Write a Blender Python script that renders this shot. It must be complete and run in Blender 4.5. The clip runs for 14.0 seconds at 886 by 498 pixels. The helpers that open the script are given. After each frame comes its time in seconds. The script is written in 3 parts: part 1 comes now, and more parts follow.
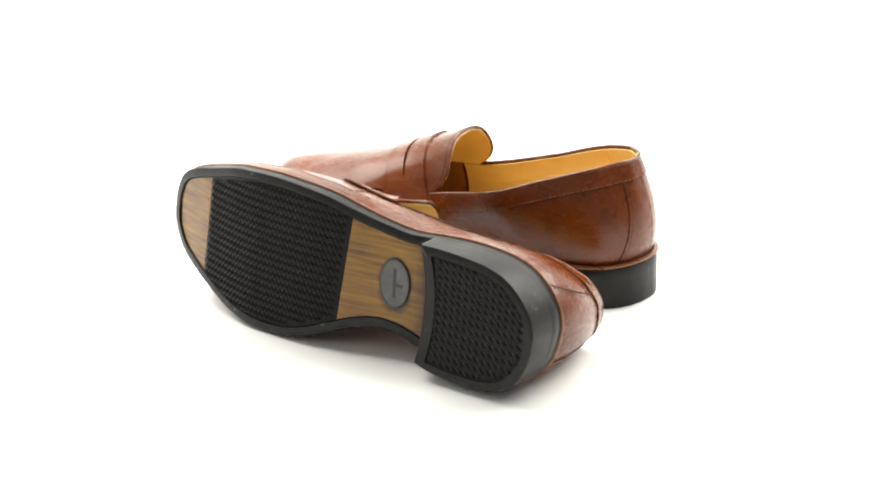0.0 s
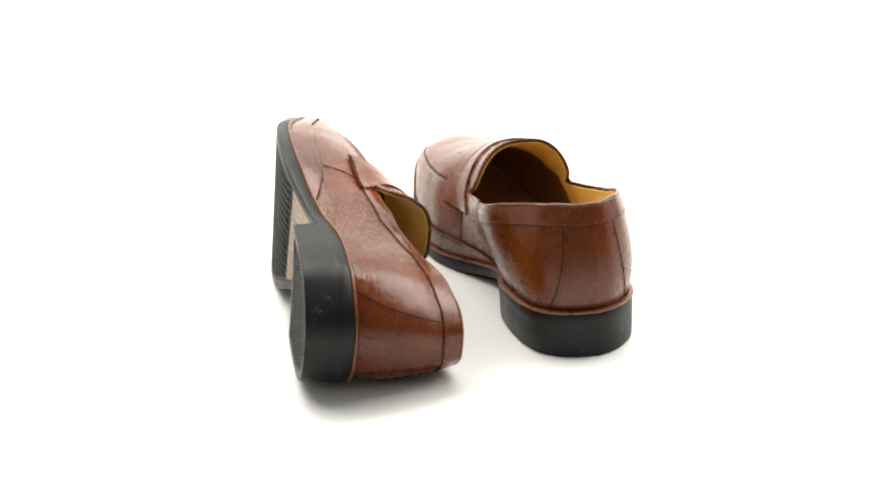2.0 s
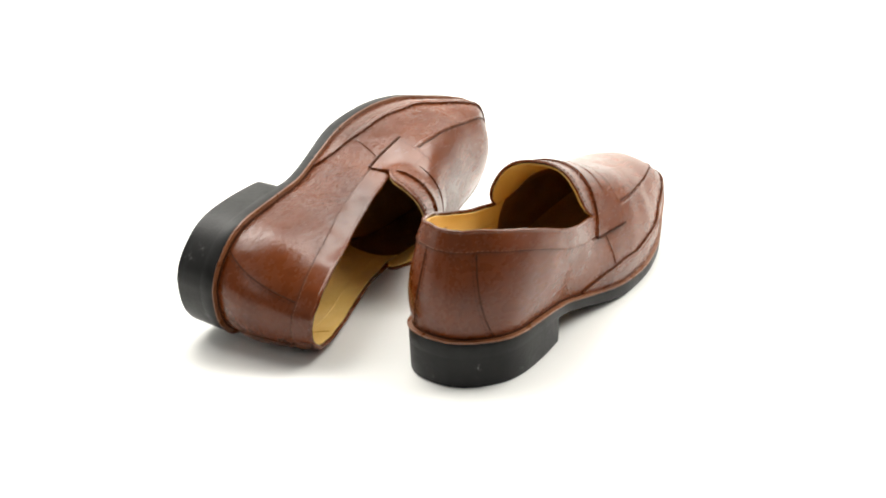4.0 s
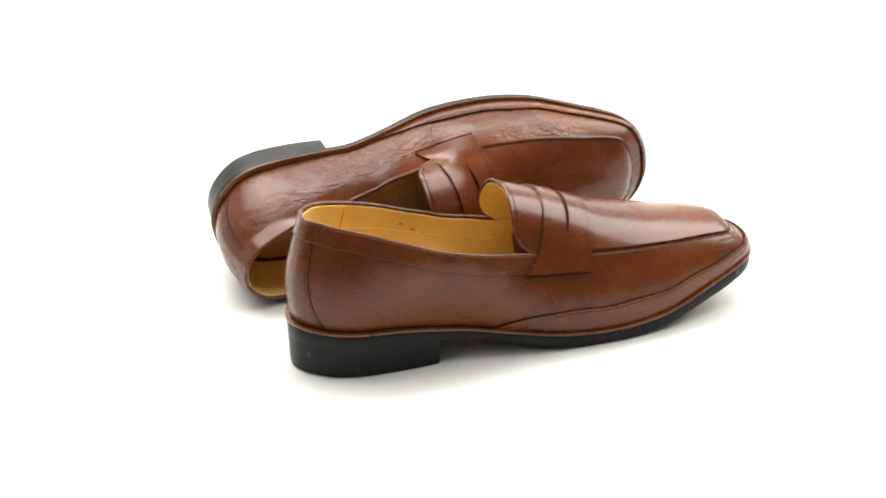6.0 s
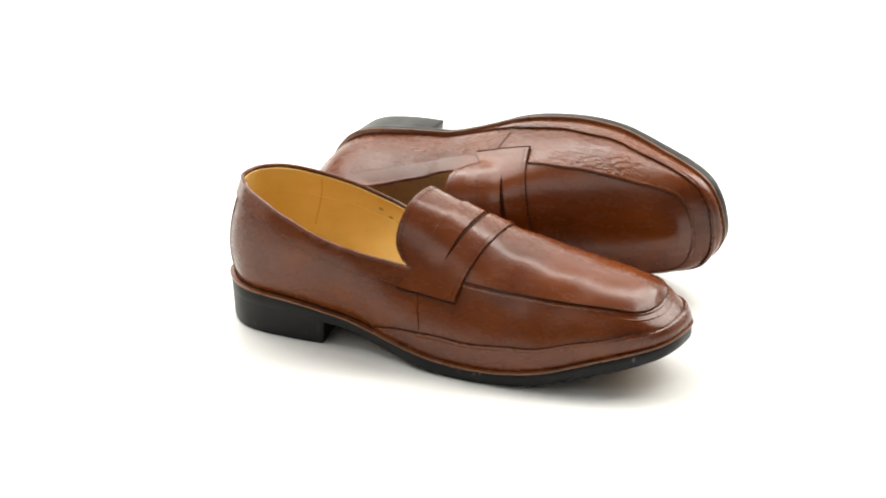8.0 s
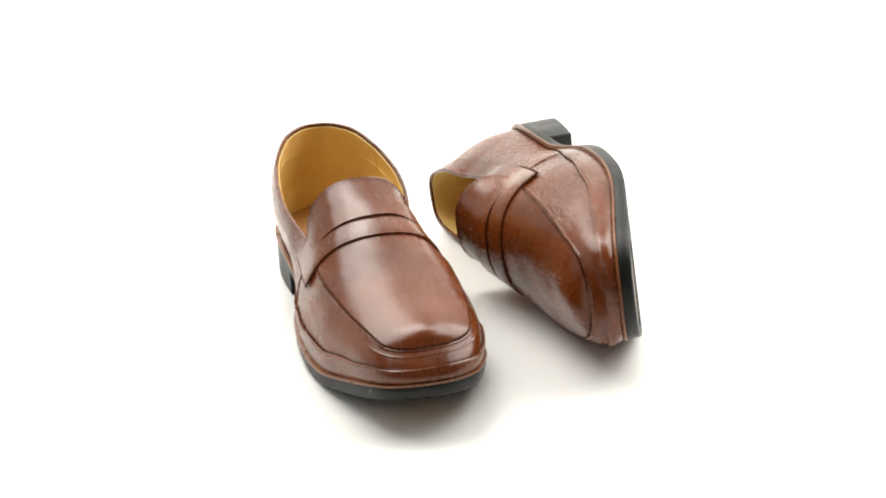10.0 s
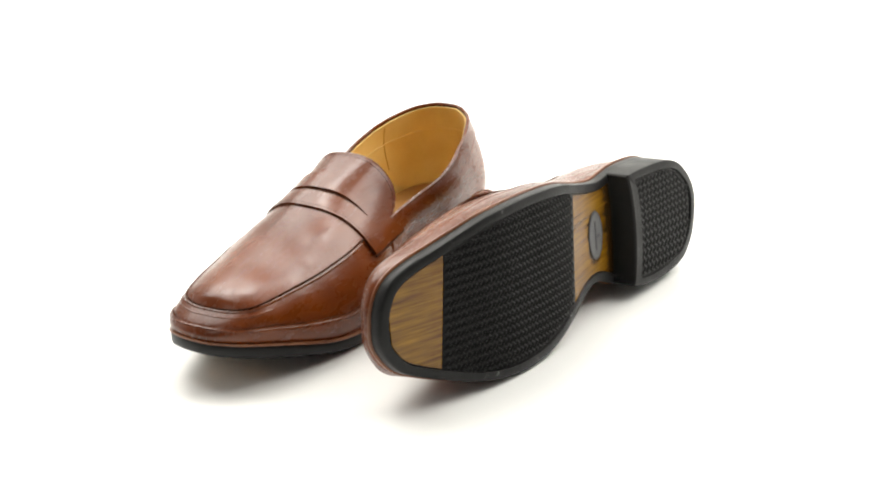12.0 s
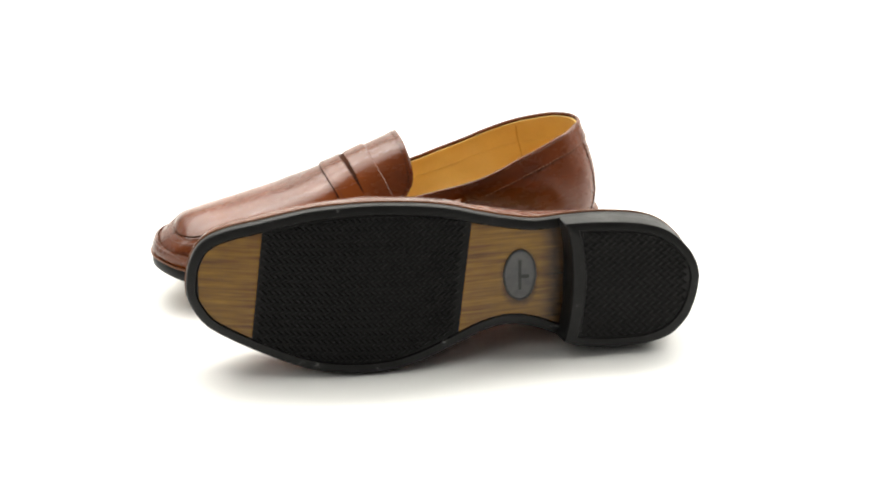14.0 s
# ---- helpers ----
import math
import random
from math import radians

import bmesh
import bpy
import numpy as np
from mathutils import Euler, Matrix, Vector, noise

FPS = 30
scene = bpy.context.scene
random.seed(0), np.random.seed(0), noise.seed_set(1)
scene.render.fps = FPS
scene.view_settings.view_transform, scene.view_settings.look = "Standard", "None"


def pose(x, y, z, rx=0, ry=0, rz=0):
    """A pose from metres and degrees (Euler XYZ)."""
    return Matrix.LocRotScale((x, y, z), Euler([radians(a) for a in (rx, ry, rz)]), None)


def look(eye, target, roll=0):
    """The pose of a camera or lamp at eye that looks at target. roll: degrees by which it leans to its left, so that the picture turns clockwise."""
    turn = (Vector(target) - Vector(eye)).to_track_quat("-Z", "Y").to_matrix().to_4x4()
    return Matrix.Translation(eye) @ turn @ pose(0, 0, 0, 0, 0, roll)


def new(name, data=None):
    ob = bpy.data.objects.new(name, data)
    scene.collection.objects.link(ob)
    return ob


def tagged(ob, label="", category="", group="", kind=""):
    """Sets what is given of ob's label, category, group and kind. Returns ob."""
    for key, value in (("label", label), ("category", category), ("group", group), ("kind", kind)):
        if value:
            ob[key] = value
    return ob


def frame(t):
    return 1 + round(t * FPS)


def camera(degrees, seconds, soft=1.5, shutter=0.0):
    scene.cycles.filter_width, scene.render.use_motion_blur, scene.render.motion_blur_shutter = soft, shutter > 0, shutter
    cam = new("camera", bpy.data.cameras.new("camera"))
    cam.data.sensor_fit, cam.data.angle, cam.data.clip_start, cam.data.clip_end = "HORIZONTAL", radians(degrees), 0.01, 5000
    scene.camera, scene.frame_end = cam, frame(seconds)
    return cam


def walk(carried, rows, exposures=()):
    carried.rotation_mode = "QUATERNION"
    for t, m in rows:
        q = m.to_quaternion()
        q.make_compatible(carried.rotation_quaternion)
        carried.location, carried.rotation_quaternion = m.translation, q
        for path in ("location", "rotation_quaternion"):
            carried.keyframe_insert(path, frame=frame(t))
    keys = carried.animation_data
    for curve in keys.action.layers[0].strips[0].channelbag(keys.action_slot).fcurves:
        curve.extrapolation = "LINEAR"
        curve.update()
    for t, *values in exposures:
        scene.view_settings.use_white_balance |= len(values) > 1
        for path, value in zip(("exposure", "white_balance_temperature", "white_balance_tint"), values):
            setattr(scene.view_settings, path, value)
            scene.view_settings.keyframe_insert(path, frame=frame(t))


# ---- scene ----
cam = camera(29.2, 14.0, soft=2.0)
EYE_AT = (0.0, -1.0039, 0.4347)
PITCH, HEADING, LEAN = radians(21.838), radians(-0.058), -2.236
AIM = (EYE_AT[0] + math.sin(HEADING) * math.cos(PITCH), EYE_AT[1] + math.cos(HEADING) * math.cos(PITCH), EYE_AT[2] - math.sin(PITCH))
VIEW = look(EYE_AT, AIM, LEAN)
# the clip comes up out of white in its first fifth of a second
walk(cam, [(0, VIEW), (14.0, VIEW)], [(0, 0.5), (0.1, 0.3), (0.2, 0.12), (0.3, 0.08), (14.0, 0.08)])

# ---- light: a white studio, soft light all round, softboxes above and beside, one on the backdrop ----
world = bpy.data.worlds.new("studio")
scene.world = world
world.use_nodes = True
world.node_tree.nodes["Background"].inputs[0].default_value = (1.0, 0.985, 0.955, 1)
world.node_tree.nodes["Background"].inputs[1].default_value = 0.155


def softbox(name, eye, target, size, watts, colour=(1, 0.974, 0.912)):
    lamp = bpy.data.lights.new(name, "AREA")
    lamp.shape, lamp.size, lamp.size_y, lamp.energy, lamp.color = "RECTANGLE", size[0], size[1], watts, colour
    ob = new(name, lamp)
    ob.matrix_world = look(eye, target)
    return ob


softbox("softbox_left", (-0.6, 0.5, 1.3), (0.0, 0.05, 0.0), (1.15, 1.15), 24.5)
softbox("softbox_right", (1.05, 0.45, 1.15), (0.03, 0.05, 0.0), (1.2, 1.2), 32.5)
softbox("side_softbox", (-1.75, 0.45, 0.55), (0, 0.1, 0.1), (1.4, 0.9), 3.5)
softbox("side_softbox", (1.75, 0.35, 0.5), (0, 0.1, 0.1), (1.4, 0.8), 2.5)
softbox("backdrop_light", (0, 0.8, 2.0), (0, 1.75, 0.75), (1.8, 0.35), 36)
softbox("softbox_front", (-0.9, -1.1, 1.2), (0, 0, 0.05), (0.6, 0.8), 2.5)


# ---- materials ----
def material(name, rough=0.5, metal=0.0, spec=0.5):
    m = bpy.data.materials.new(name)
    m.use_nodes = True
    b = m.node_tree.nodes["Principled BSDF"]
    b.inputs["Roughness"].default_value, b.inputs["Metallic"].default_value = rough, metal
    b.inputs["Specular IOR Level"].default_value = spec
    return m, m.node_tree, b


def noise_tex(tree, scale, detail=4.0, stretch=None, rough=0.55):
    n = tree.nodes.new("ShaderNodeTexNoise")
    n.inputs["Scale"].default_value, n.inputs["Detail"].default_value, n.inputs["Roughness"].default_value = scale, detail, rough
    co = tree.nodes.new("ShaderNodeTexCoord")
    if stretch:
        mp = tree.nodes.new("ShaderNodeMapping")
        mp.inputs["Scale"].default_value = stretch
        tree.links.new(co.outputs["Object"], mp.inputs["Vector"])
        tree.links.new(mp.outputs["Vector"], n.inputs["Vector"])
    else:
        tree.links.new(co.outputs["Object"], n.inputs["Vector"])
    return n.outputs["Fac"]


def ramp(tree, fac, stops):
    r = tree.nodes.new("ShaderNodeValToRGB")
    while len(r.color_ramp.elements) < len(stops):
        r.color_ramp.elements.new(0.5)
    for e, (at, c) in zip(r.color_ramp.elements, stops):
        e.position, e.color = at, (*c, 1) if len(c) == 3 else c
    tree.links.new(fac, r.inputs["Fac"])
    return r.outputs["Color"]


def mix(tree, fac, a, b, kind="MIX"):
    x = tree.nodes.new("ShaderNodeMix")
    x.data_type, x.blend_type = "RGBA", kind
    for sock, val in ((x.inputs[0], fac), (x.inputs[6], a), (x.inputs[7], b)):
        if isinstance(val, (int, float)):
            sock.default_value = val
        elif isinstance(val, tuple):
            sock.default_value = (*val, 1)
        else:
            tree.links.new(val, sock)
    return x.outputs[2]


def bump(tree, bsdf, height, distance, strength=1.0, under=None):
    b = tree.nodes.new("ShaderNodeBump")
    b.inputs["Distance"].default_value, b.inputs["Strength"].default_value = distance, strength
    tree.links.new(height, b.inputs["Height"])
    if under:
        tree.links.new(under, b.inputs["Normal"])
    tree.links.new(b.outputs["Normal"], bsdf.inputs["Normal"])
    return b.outputs["Normal"]


def calc(tree, kind, a, b):
    n = tree.nodes.new("ShaderNodeMath")
    n.operation = kind
    for sock, val in zip(n.inputs, (a, b)):
        if isinstance(val, (int, float)):
            sock.default_value = val
        else:
            tree.links.new(val, sock)
    return n.outputs[0]


def leather(name, dark, mid, light, rough, grain=0.00012, crease=0.0005, pores=0.25, coat=0.0, spec=0.5):
    m, t, b = material(name, rough, spec=spec)
    # hand-rubbed colour: broad soft clouds, finer mottling along the shoe, pores
    cloud = calc(t, "ADD", calc(t, "MULTIPLY", noise_tex(t, 13, 2), 0.7), calc(t, "MULTIPLY", noise_tex(t, 75, 4, (0.5, 1, 1)), 0.3))
    col = ramp(t, cloud, [(0.3, dark), (0.5, mid), (0.7, light)])
    speck = noise_tex(t, 900, 3)
    col = mix(t, pores, col, ramp(t, speck, [(0.35, (0.35, 0.3, 0.28)), (0.6, (1, 1, 1))]), "MULTIPLY")
    t.links.new(col, b.inputs["Base Color"])
    gloss = ramp(t, noise_tex(t, 150, 5, (0.4, 1, 1), 0.65), [(0.3, (rough - 0.06,) * 3), (0.7, (rough + 0.08,) * 3)])
    t.links.new(gloss, b.inputs["Roughness"])
    # creases lie where the foot bends and round the quarters, the fine grain everywhere
    xyz, place = t.nodes.new("ShaderNodeSeparateXYZ"), t.nodes.new("ShaderNodeTexCoord")
    t.links.new(place.outputs["Object"], xyz.inputs[0])
    flex = ramp(t, xyz.outputs[0], [(0.02, (0.15,) * 3), (0.055, (0.85,) * 3), (0.125, (1,) * 3), (0.155, (0.25,) * 3), (0.185, (0.25,) * 3), (0.21, (0.7,) * 3), (0.245, (0.6,) * 3), (0.265, (0.15,) * 3)])
    zone = mix(t, 1.0, flex, ramp(t, noise_tex(t, 22, 1), [(0.35, (0.25, 0.25, 0.25)), (0.65, (1, 1, 1))]), "MULTIPLY")
    wrinkle = calc(t, "SUBTRACT", noise_tex(t, 330, 2, (0.65, 1, 1.35), 0.5), 0.5)
    pebble = t.nodes.new("ShaderNodeTexVoronoi")
    pebble.inputs["Scale"].default_value = 620
    t.links.new(place.outputs["Object"], pebble.inputs["Vector"])
    relief = calc(t, "ADD", wrinkle, calc(t, "MULTIPLY", calc(t, "SUBTRACT", pebble.outputs["Distance"], 0.4), 0.14))
    n1 = bump(t, b, calc(t, "MULTIPLY", relief, zone), crease)
    vor = t.nodes.new("ShaderNodeTexVoronoi")
    vor.inputs["Scale"].default_value = 1300
    t.links.new(place.outputs["Object"], vor.inputs["Vector"])
    bump(t, b, vor.outputs["Distance"], grain, 0.6, n1)
    b.inputs["Coat Weight"].default_value, b.inputs["Coat Roughness"].default_value = coat, 0.14
    return m


LEATHER = leather("brown_leather", (0.066, 0.013, 0.0012), (0.112, 0.0228, 0.0019), (0.168, 0.038, 0.0036), 0.25, 0.00004, 0.00025, 0.05, 0.12, 0.38)
GRAINED = leather("grained_brown_leather", (0.066, 0.013, 0.0012), (0.112, 0.0228, 0.0019), (0.168, 0.038, 0.0036), 0.26, 0.00005, 0.0027, 0.05, 0.06, 0.38)
QUARTER = leather("quarter_leather", (0.066, 0.013, 0.0012), (0.112, 0.0228, 0.0019), (0.168, 0.038, 0.0036), 0.27, 0.00005, 0.0004, 0.05, 0.06, 0.38)
EDGE = leather("welt_leather", (0.11, 0.035, 0.012), (0.19, 0.066, 0.022), (0.26, 0.1, 0.035), 0.3)
LINING = leather("tan_lining", (0.74, 0.47, 0.125), (0.84, 0.585, 0.19), (0.88, 0.645, 0.24), 0.55, 0.00004, 0.00025, 0.06)

INSOLE = leather("brown_insole", (0.28, 0.13, 0.03), (0.36, 0.18, 0.045), (0.42, 0.22, 0.06), 0.6)

# forepart lining: browner than the tan, with the shade inside the toe in its colour
SHADED_LINING = leather("shaded_forepart_lining", (0.19, 0.08, 0.021), (0.26, 0.115, 0.031), (0.32, 0.15, 0.043), 0.65)

LINING_SEAM = leather("lining_seam", (0.62, 0.35, 0.085), (0.7, 0.42, 0.11), (0.76, 0.48, 0.15), 0.6)

MARK = leather("worn_lining_mark", (0.3, 0.14, 0.03), (0.38, 0.19, 0.045), (0.5, 0.27, 0.07), 0.6)

SEAM, t_, b_ = material("seam_thread", 0.75, spec=0.08)
t_.links.new(ramp(t_, noise_tex(t_, 700, 2), [(0.3, (0.03, 0.0092, 0.0036)), (0.7, (0.066, 0.021, 0.008))]), b_.inputs["Base Color"])

THREAD, t_, b_ = material("brown_thread", 0.65)
t_.links.new(ramp(t_, noise_tex(t_, 900, 2), [(0.3, (0.12, 0.05, 0.025)), (0.7, (0.28, 0.14, 0.08))]), b_.inputs["Base Color"])

RUBBER, t_, b_ = material("black_rubber", 0.4, spec=0.24)
t_.links.new(ramp(t_, noise_tex(t_, 75, 8, None, 0.7), [(0.35, (0.005, 0.005, 0.005)), (0.6, (0.008, 0.0078, 0.0078)), (0.64, (0.014, 0.014, 0.014)), (0.7, (0.15, 0.15, 0.145))]), b_.inputs["Base Color"])
t_.links.new(ramp(t_, noise_tex(t_, 50, 5), [(0.3, (0.34,) * 3), (0.7, (0.5,) * 3)]), b_.inputs["Roughness"])
bump(t_, b_, noise_tex(t_, 500, 4), 0.00015)

TREAD, t_, b_ = material("tread_rubber", 0.42, spec=0.16)
t_.links.new(ramp(t_, noise_tex(t_, 120, 5), [(0.35, (0.0022, 0.0022, 0.0022)), (0.7, (0.0042, 0.004, 0.004))]), b_.inputs["Base Color"])
bump(t_, b_, noise_tex(t_, 700, 4), 0.00015)

WOOD, t_, b_ = material("stacked_leather_inlay", 0.26, spec=0.42)
streak = noise_tex(t_, 60, 6, (0.25, 8, 1), 0.65)
wood = mix(t_, 0.5, ramp(t_, streak, [(0.3, (0.075, 0.03, 0.001)), (0.5, (0.185, 0.084, 0.003)), (0.72, (0.285, 0.145, 0.009))]),
           ramp(t_, noise_tex(t_, 30, 3), [(0.35, (0.6, 0.5, 0.4)), (0.6, (1, 1, 1))]), "MULTIPLY")
# darker in a ring round the badge and in a band by the heel
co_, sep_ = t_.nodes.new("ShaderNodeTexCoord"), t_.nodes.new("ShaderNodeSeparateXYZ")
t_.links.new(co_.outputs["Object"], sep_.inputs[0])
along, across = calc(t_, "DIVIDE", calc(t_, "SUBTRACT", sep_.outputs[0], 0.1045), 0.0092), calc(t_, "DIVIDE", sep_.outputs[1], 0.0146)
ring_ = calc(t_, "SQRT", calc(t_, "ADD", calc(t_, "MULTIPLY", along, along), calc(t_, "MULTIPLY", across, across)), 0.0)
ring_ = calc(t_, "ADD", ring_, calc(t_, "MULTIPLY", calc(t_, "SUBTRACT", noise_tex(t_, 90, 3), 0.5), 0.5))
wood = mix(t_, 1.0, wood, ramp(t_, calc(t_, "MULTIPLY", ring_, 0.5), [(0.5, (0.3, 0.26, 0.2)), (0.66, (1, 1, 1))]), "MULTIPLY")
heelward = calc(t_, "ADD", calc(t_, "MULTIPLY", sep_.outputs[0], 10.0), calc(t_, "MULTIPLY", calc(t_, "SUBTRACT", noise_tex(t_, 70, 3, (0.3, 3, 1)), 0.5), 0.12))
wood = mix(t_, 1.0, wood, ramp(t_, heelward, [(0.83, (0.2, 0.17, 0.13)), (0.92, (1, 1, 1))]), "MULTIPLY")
t_.links.new(wood, b_.inputs["Base Color"])
bump(t_, b_, streak, 0.0002)

BADGE, t_, b_ = material("grey_badge", 0.5)
t_.links.new(ramp(t_, noise_tex(t_, 200, 3), [(0.3, (0.07, 0.07, 0.072)), (0.7, (0.1, 0.1, 0.1))]), b_.inputs["Base Color"])
BADGE_DARK, t_, b_ = material("dark_badge_relief", 0.5)
t_.links.new(ramp(t_, noise_tex(t_, 200, 3), [(0.3, (0.02, 0.02, 0.02)), (0.7, (0.035, 0.035, 0.035))]), b_.inputs["Base Color"])

WHITE, t_, b_ = material("white_table_surface", 0.32, spec=0.4)
t_.links.new(ramp(t_, noise_tex(t_, 3, 3), [(0.3, (0.855, 0.857, 0.835)), (0.7, (0.885, 0.887, 0.87))]), b_.inputs["Base Color"])
bump(t_, b_, noise_tex(t_, 30, 3), 0.0003)


# ---- mesh helpers (millimetres in, metres out) ----
def link(name, verts, faces, mat, parent=None, label="", smooth=True, angle=38):
    me = bpy.data.meshes.new(name)
    me.from_pydata([tuple(float(c) * 0.001 for c in v) for v in verts], [], [tuple(int(i) for i in f) for f in faces])
    bm = bmesh.new()
    bm.from_mesh(me)
    bmesh.ops.remove_doubles(bm, verts=bm.verts, dist=1e-6)
    bmesh.ops.recalc_face_normals(bm, faces=bm.faces)
    bm.to_mesh(me)
    bm.free()
    if smooth:
        me.polygons.foreach_set("use_smooth", [True] * len(me.polygons))
        me.set_sharp_from_angle(angle=radians(angle))
    me.materials.append(mat)
    ob = new(name, me)
    ob.parent = parent
    if label:
        tagged(ob, label)
    return ob


def grid_faces(n, m, base=0, flip=False, skip=()):
    return [(base + i * m + j, base + (i + 1) * m + j, base + (i + 1) * m + j + 1, base + i * m + j + 1)
            for i in range(n - 1) for j in range(m - 1) if (i, j) not in skip]


def grid_normals(g):
    du, dv = np.gradient(g, axis=0), np.gradient(g, axis=1)
    n = np.cross(du, dv)
    n /= np.maximum(np.linalg.norm(n, axis=2, keepdims=True), 1e-9)
    core = np.array([0.0, 0.0, 38.0])
    out = g - core
    out[..., 0] *= 0.02
    away = np.sign((n * out).sum())
    return n * (away if away else 1)


def shell(g, lift, thick, skip=()):
    """A closed sheet over the grid g: its outer face lifted off g, its inner face thick below that; cells in skip are holes."""
    nrm = grid_normals(g)
    n, m = g.shape[:2]
    outer, inner = g + nrm * lift, g + nrm * (lift - thick)
    verts = np.concatenate([outer.reshape(-1, 3), inner.reshape(-1, 3)])
    cells = {(i, j) for i in range(n - 1) for j in range(m - 1)} - set(skip)
    faces, k = [], n * m
    for i, j in sorted(cells):
        a, b, c, d = i * m + j, (i + 1) * m + j, (i + 1) * m + j + 1, i * m + j + 1
        faces += [(a, b, c, d), (a + k, d + k, c + k, b + k)]
        for (p, q), other in (((a, b), (i, j - 1)), ((b, c), (i + 1, j)), ((c, d), (i, j + 1)), ((d, a), (i - 1, j))):
            if other not in cells:
                faces.append((p, p + k, q + k, q))
    return verts, faces


def tube(path, radius, sides=8, closed=False):
    path = np.asarray(path, float)
    n = len(path)
    tan = np.roll(path, -1, 0) - np.roll(path, 1, 0) if closed else np.gradient(path, axis=0)
    tan /= np.maximum(np.linalg.norm(tan, axis=1, keepdims=True), 1e-9)
    up = np.array([0.13, 0.21, 1.0])
    s = np.cross(tan, up)
    s /= np.maximum(np.linalg.norm(s, axis=1, keepdims=True), 1e-9)
    w = np.cross(s, tan)
    r = np.broadcast_to(radius, (n,))[:, None]
    verts = np.concatenate([(path + r * (math.cos(a) * s + math.sin(a) * w))[:, None] for a in np.arange(sides) * math.tau / sides], 1).reshape(-1, 3)
    faces = []
    for i in range(n if closed else n - 1):
        k = (i + 1) % n
        faces += [(i * sides + j, k * sides + j, k * sides + (j + 1) % sides, i * sides + (j + 1) % sides) for j in range(sides)]
    if not closed:
        faces += [tuple(range(sides)), tuple((n - 1) * sides + j for j in range(sides))]
    return verts, faces


def spline(points, n):
    """n points at even steps along a smooth curve through the given ones."""
    p = np.asarray(points, float)
    q = np.concatenate([[2 * p[0] - p[1]], p, [2 * p[-1] - p[-2]]])
    out = []
    for i in range(1, len(q) - 2):
        for s in np.linspace(0, 1, 24, endpoint=False):
            a, b, c, d = q[i - 1:i + 3]
            out.append(0.5 * (2 * b + (c - a) * s + (2 * a - 5 * b + 4 * c - d) * s ** 2 + (3 * b - a - 3 * c + d) * s ** 3))
    out = np.array(out + [p[-1]])
    run = np.concatenate([[0], np.cumsum(np.linalg.norm(np.diff(out, axis=0), axis=1))])
    at = np.linspace(0, run[-1], n)
    return np.stack([np.interp(at, run, out[:, k]) for k in range(out.shape[1])], 1)


def ease(x, xs, ys):
    """Smooth value through the stations (xs, ys)."""
    xs, ys = np.asarray(xs, float), np.asarray(ys, float)
    d = np.diff(ys) / np.diff(xs)
    m = np.concatenate([[d[0]], (d[1:] + d[:-1]) / 2, [d[-1]]])
    x = np.clip(x, xs[0], xs[-1])
    i = np.clip(np.searchsorted(xs, x, side="right") - 1, 0, len(xs) - 2)
    h = xs[i + 1] - xs[i]
    s = (x - xs[i]) / h
    return ((2 * s ** 3 - 3 * s ** 2 + 1) * ys[i] + (s ** 3 - 2 * s ** 2 + s) * h * m[i] + (3 * s ** 2 - 2 * s ** 3) * ys[i + 1] + (s ** 3 - s ** 2) * h * m[i + 1])


# ---- the shoe's lines: x from the heel's back to the toe, y towards the inner side of the foot, z up ----
SIDE = 120
OUT_LAT = [(-1, 0), (0.9, -8.8), (6, -17.7), (14.7, -26.5), (23.1, -31.4), (34.1, -34.4), (48, -35.8), (64, -36.3), (80, -35.8), (96, -35.3), (113, -38.3), (129, -42.2), (145, -46.6),
           (160, -49.1), (178, -50.4), (195, -50.6), (209.7, -49.6), (225.2, -47.6), (240.8, -43.7), (256.3, -39.3), (271.8, -34.9), (283.5, -29.9), (291.3, -23.1), (296.6, -11.8), (298.5, 0)]
OUT_MED = [(-1, 0), (0.9, 10.8), (6, 21.6), (15.7, 30.4), (28.6, 34.9), (43.4, 36.3), (59.1, 36.3), (76, 34.4), (90, 30.4), (100, 28), (112, 27.5), (127, 30.4), (144, 37.3),
           (160, 44.2), (177, 49.6), (193, 51.5), (209.7, 51.5), (226.2, 49.6), (241.7, 45.6), (257.3, 39.8), (272.8, 33.4), (286.4, 26), (294.2, 16.7), (298.1, 7.9), (298.5, 0)]
TOP_LAT = [(11.5, 1, 89.5), (13, -7, 89.5), (18.5, -14, 89.2), (26, -21.5, 87.5), (42, -30, 83.5), (60, -36, 78), (80, -39, 71), (95, -39, 66.5), (112, -37.5, 62.5), (128, -35, 59.5), (142, -34.5, 57), (158, -35.5, 56), (176, -37, 55),
           (195, -37, 53.5), (225.5, -33.8, 50.6), (249, -29.5, 48.8), (264, -26.5, 47.4), (274, -23.4, 46.2), (279.6, -17, 45.4), (282.4, -8.3, 45), (282.8, 1, 45)]
TOP_MED = [(11.5, 1, 89.5), (13, 9, 89.5), (18.5, 16, 89.2), (26, 23, 87.5), (42, 30, 83.5), (60, 35.5, 78), (80, 39.5, 71), (95, 39.5, 66.5), (112, 37, 62.5), (128, 36, 59.5), (142, 35, 57), (158, 35.5, 56), (176, 37, 55),
           (195, 38.5, 53.5), (225.5, 37, 50.6), (249, 33, 48.8), (264, 29.4, 47.4), (274, 25.4, 46.2), (279.6, 18, 45.4), (282.4, 9, 45), (282.8, 1, 45)]


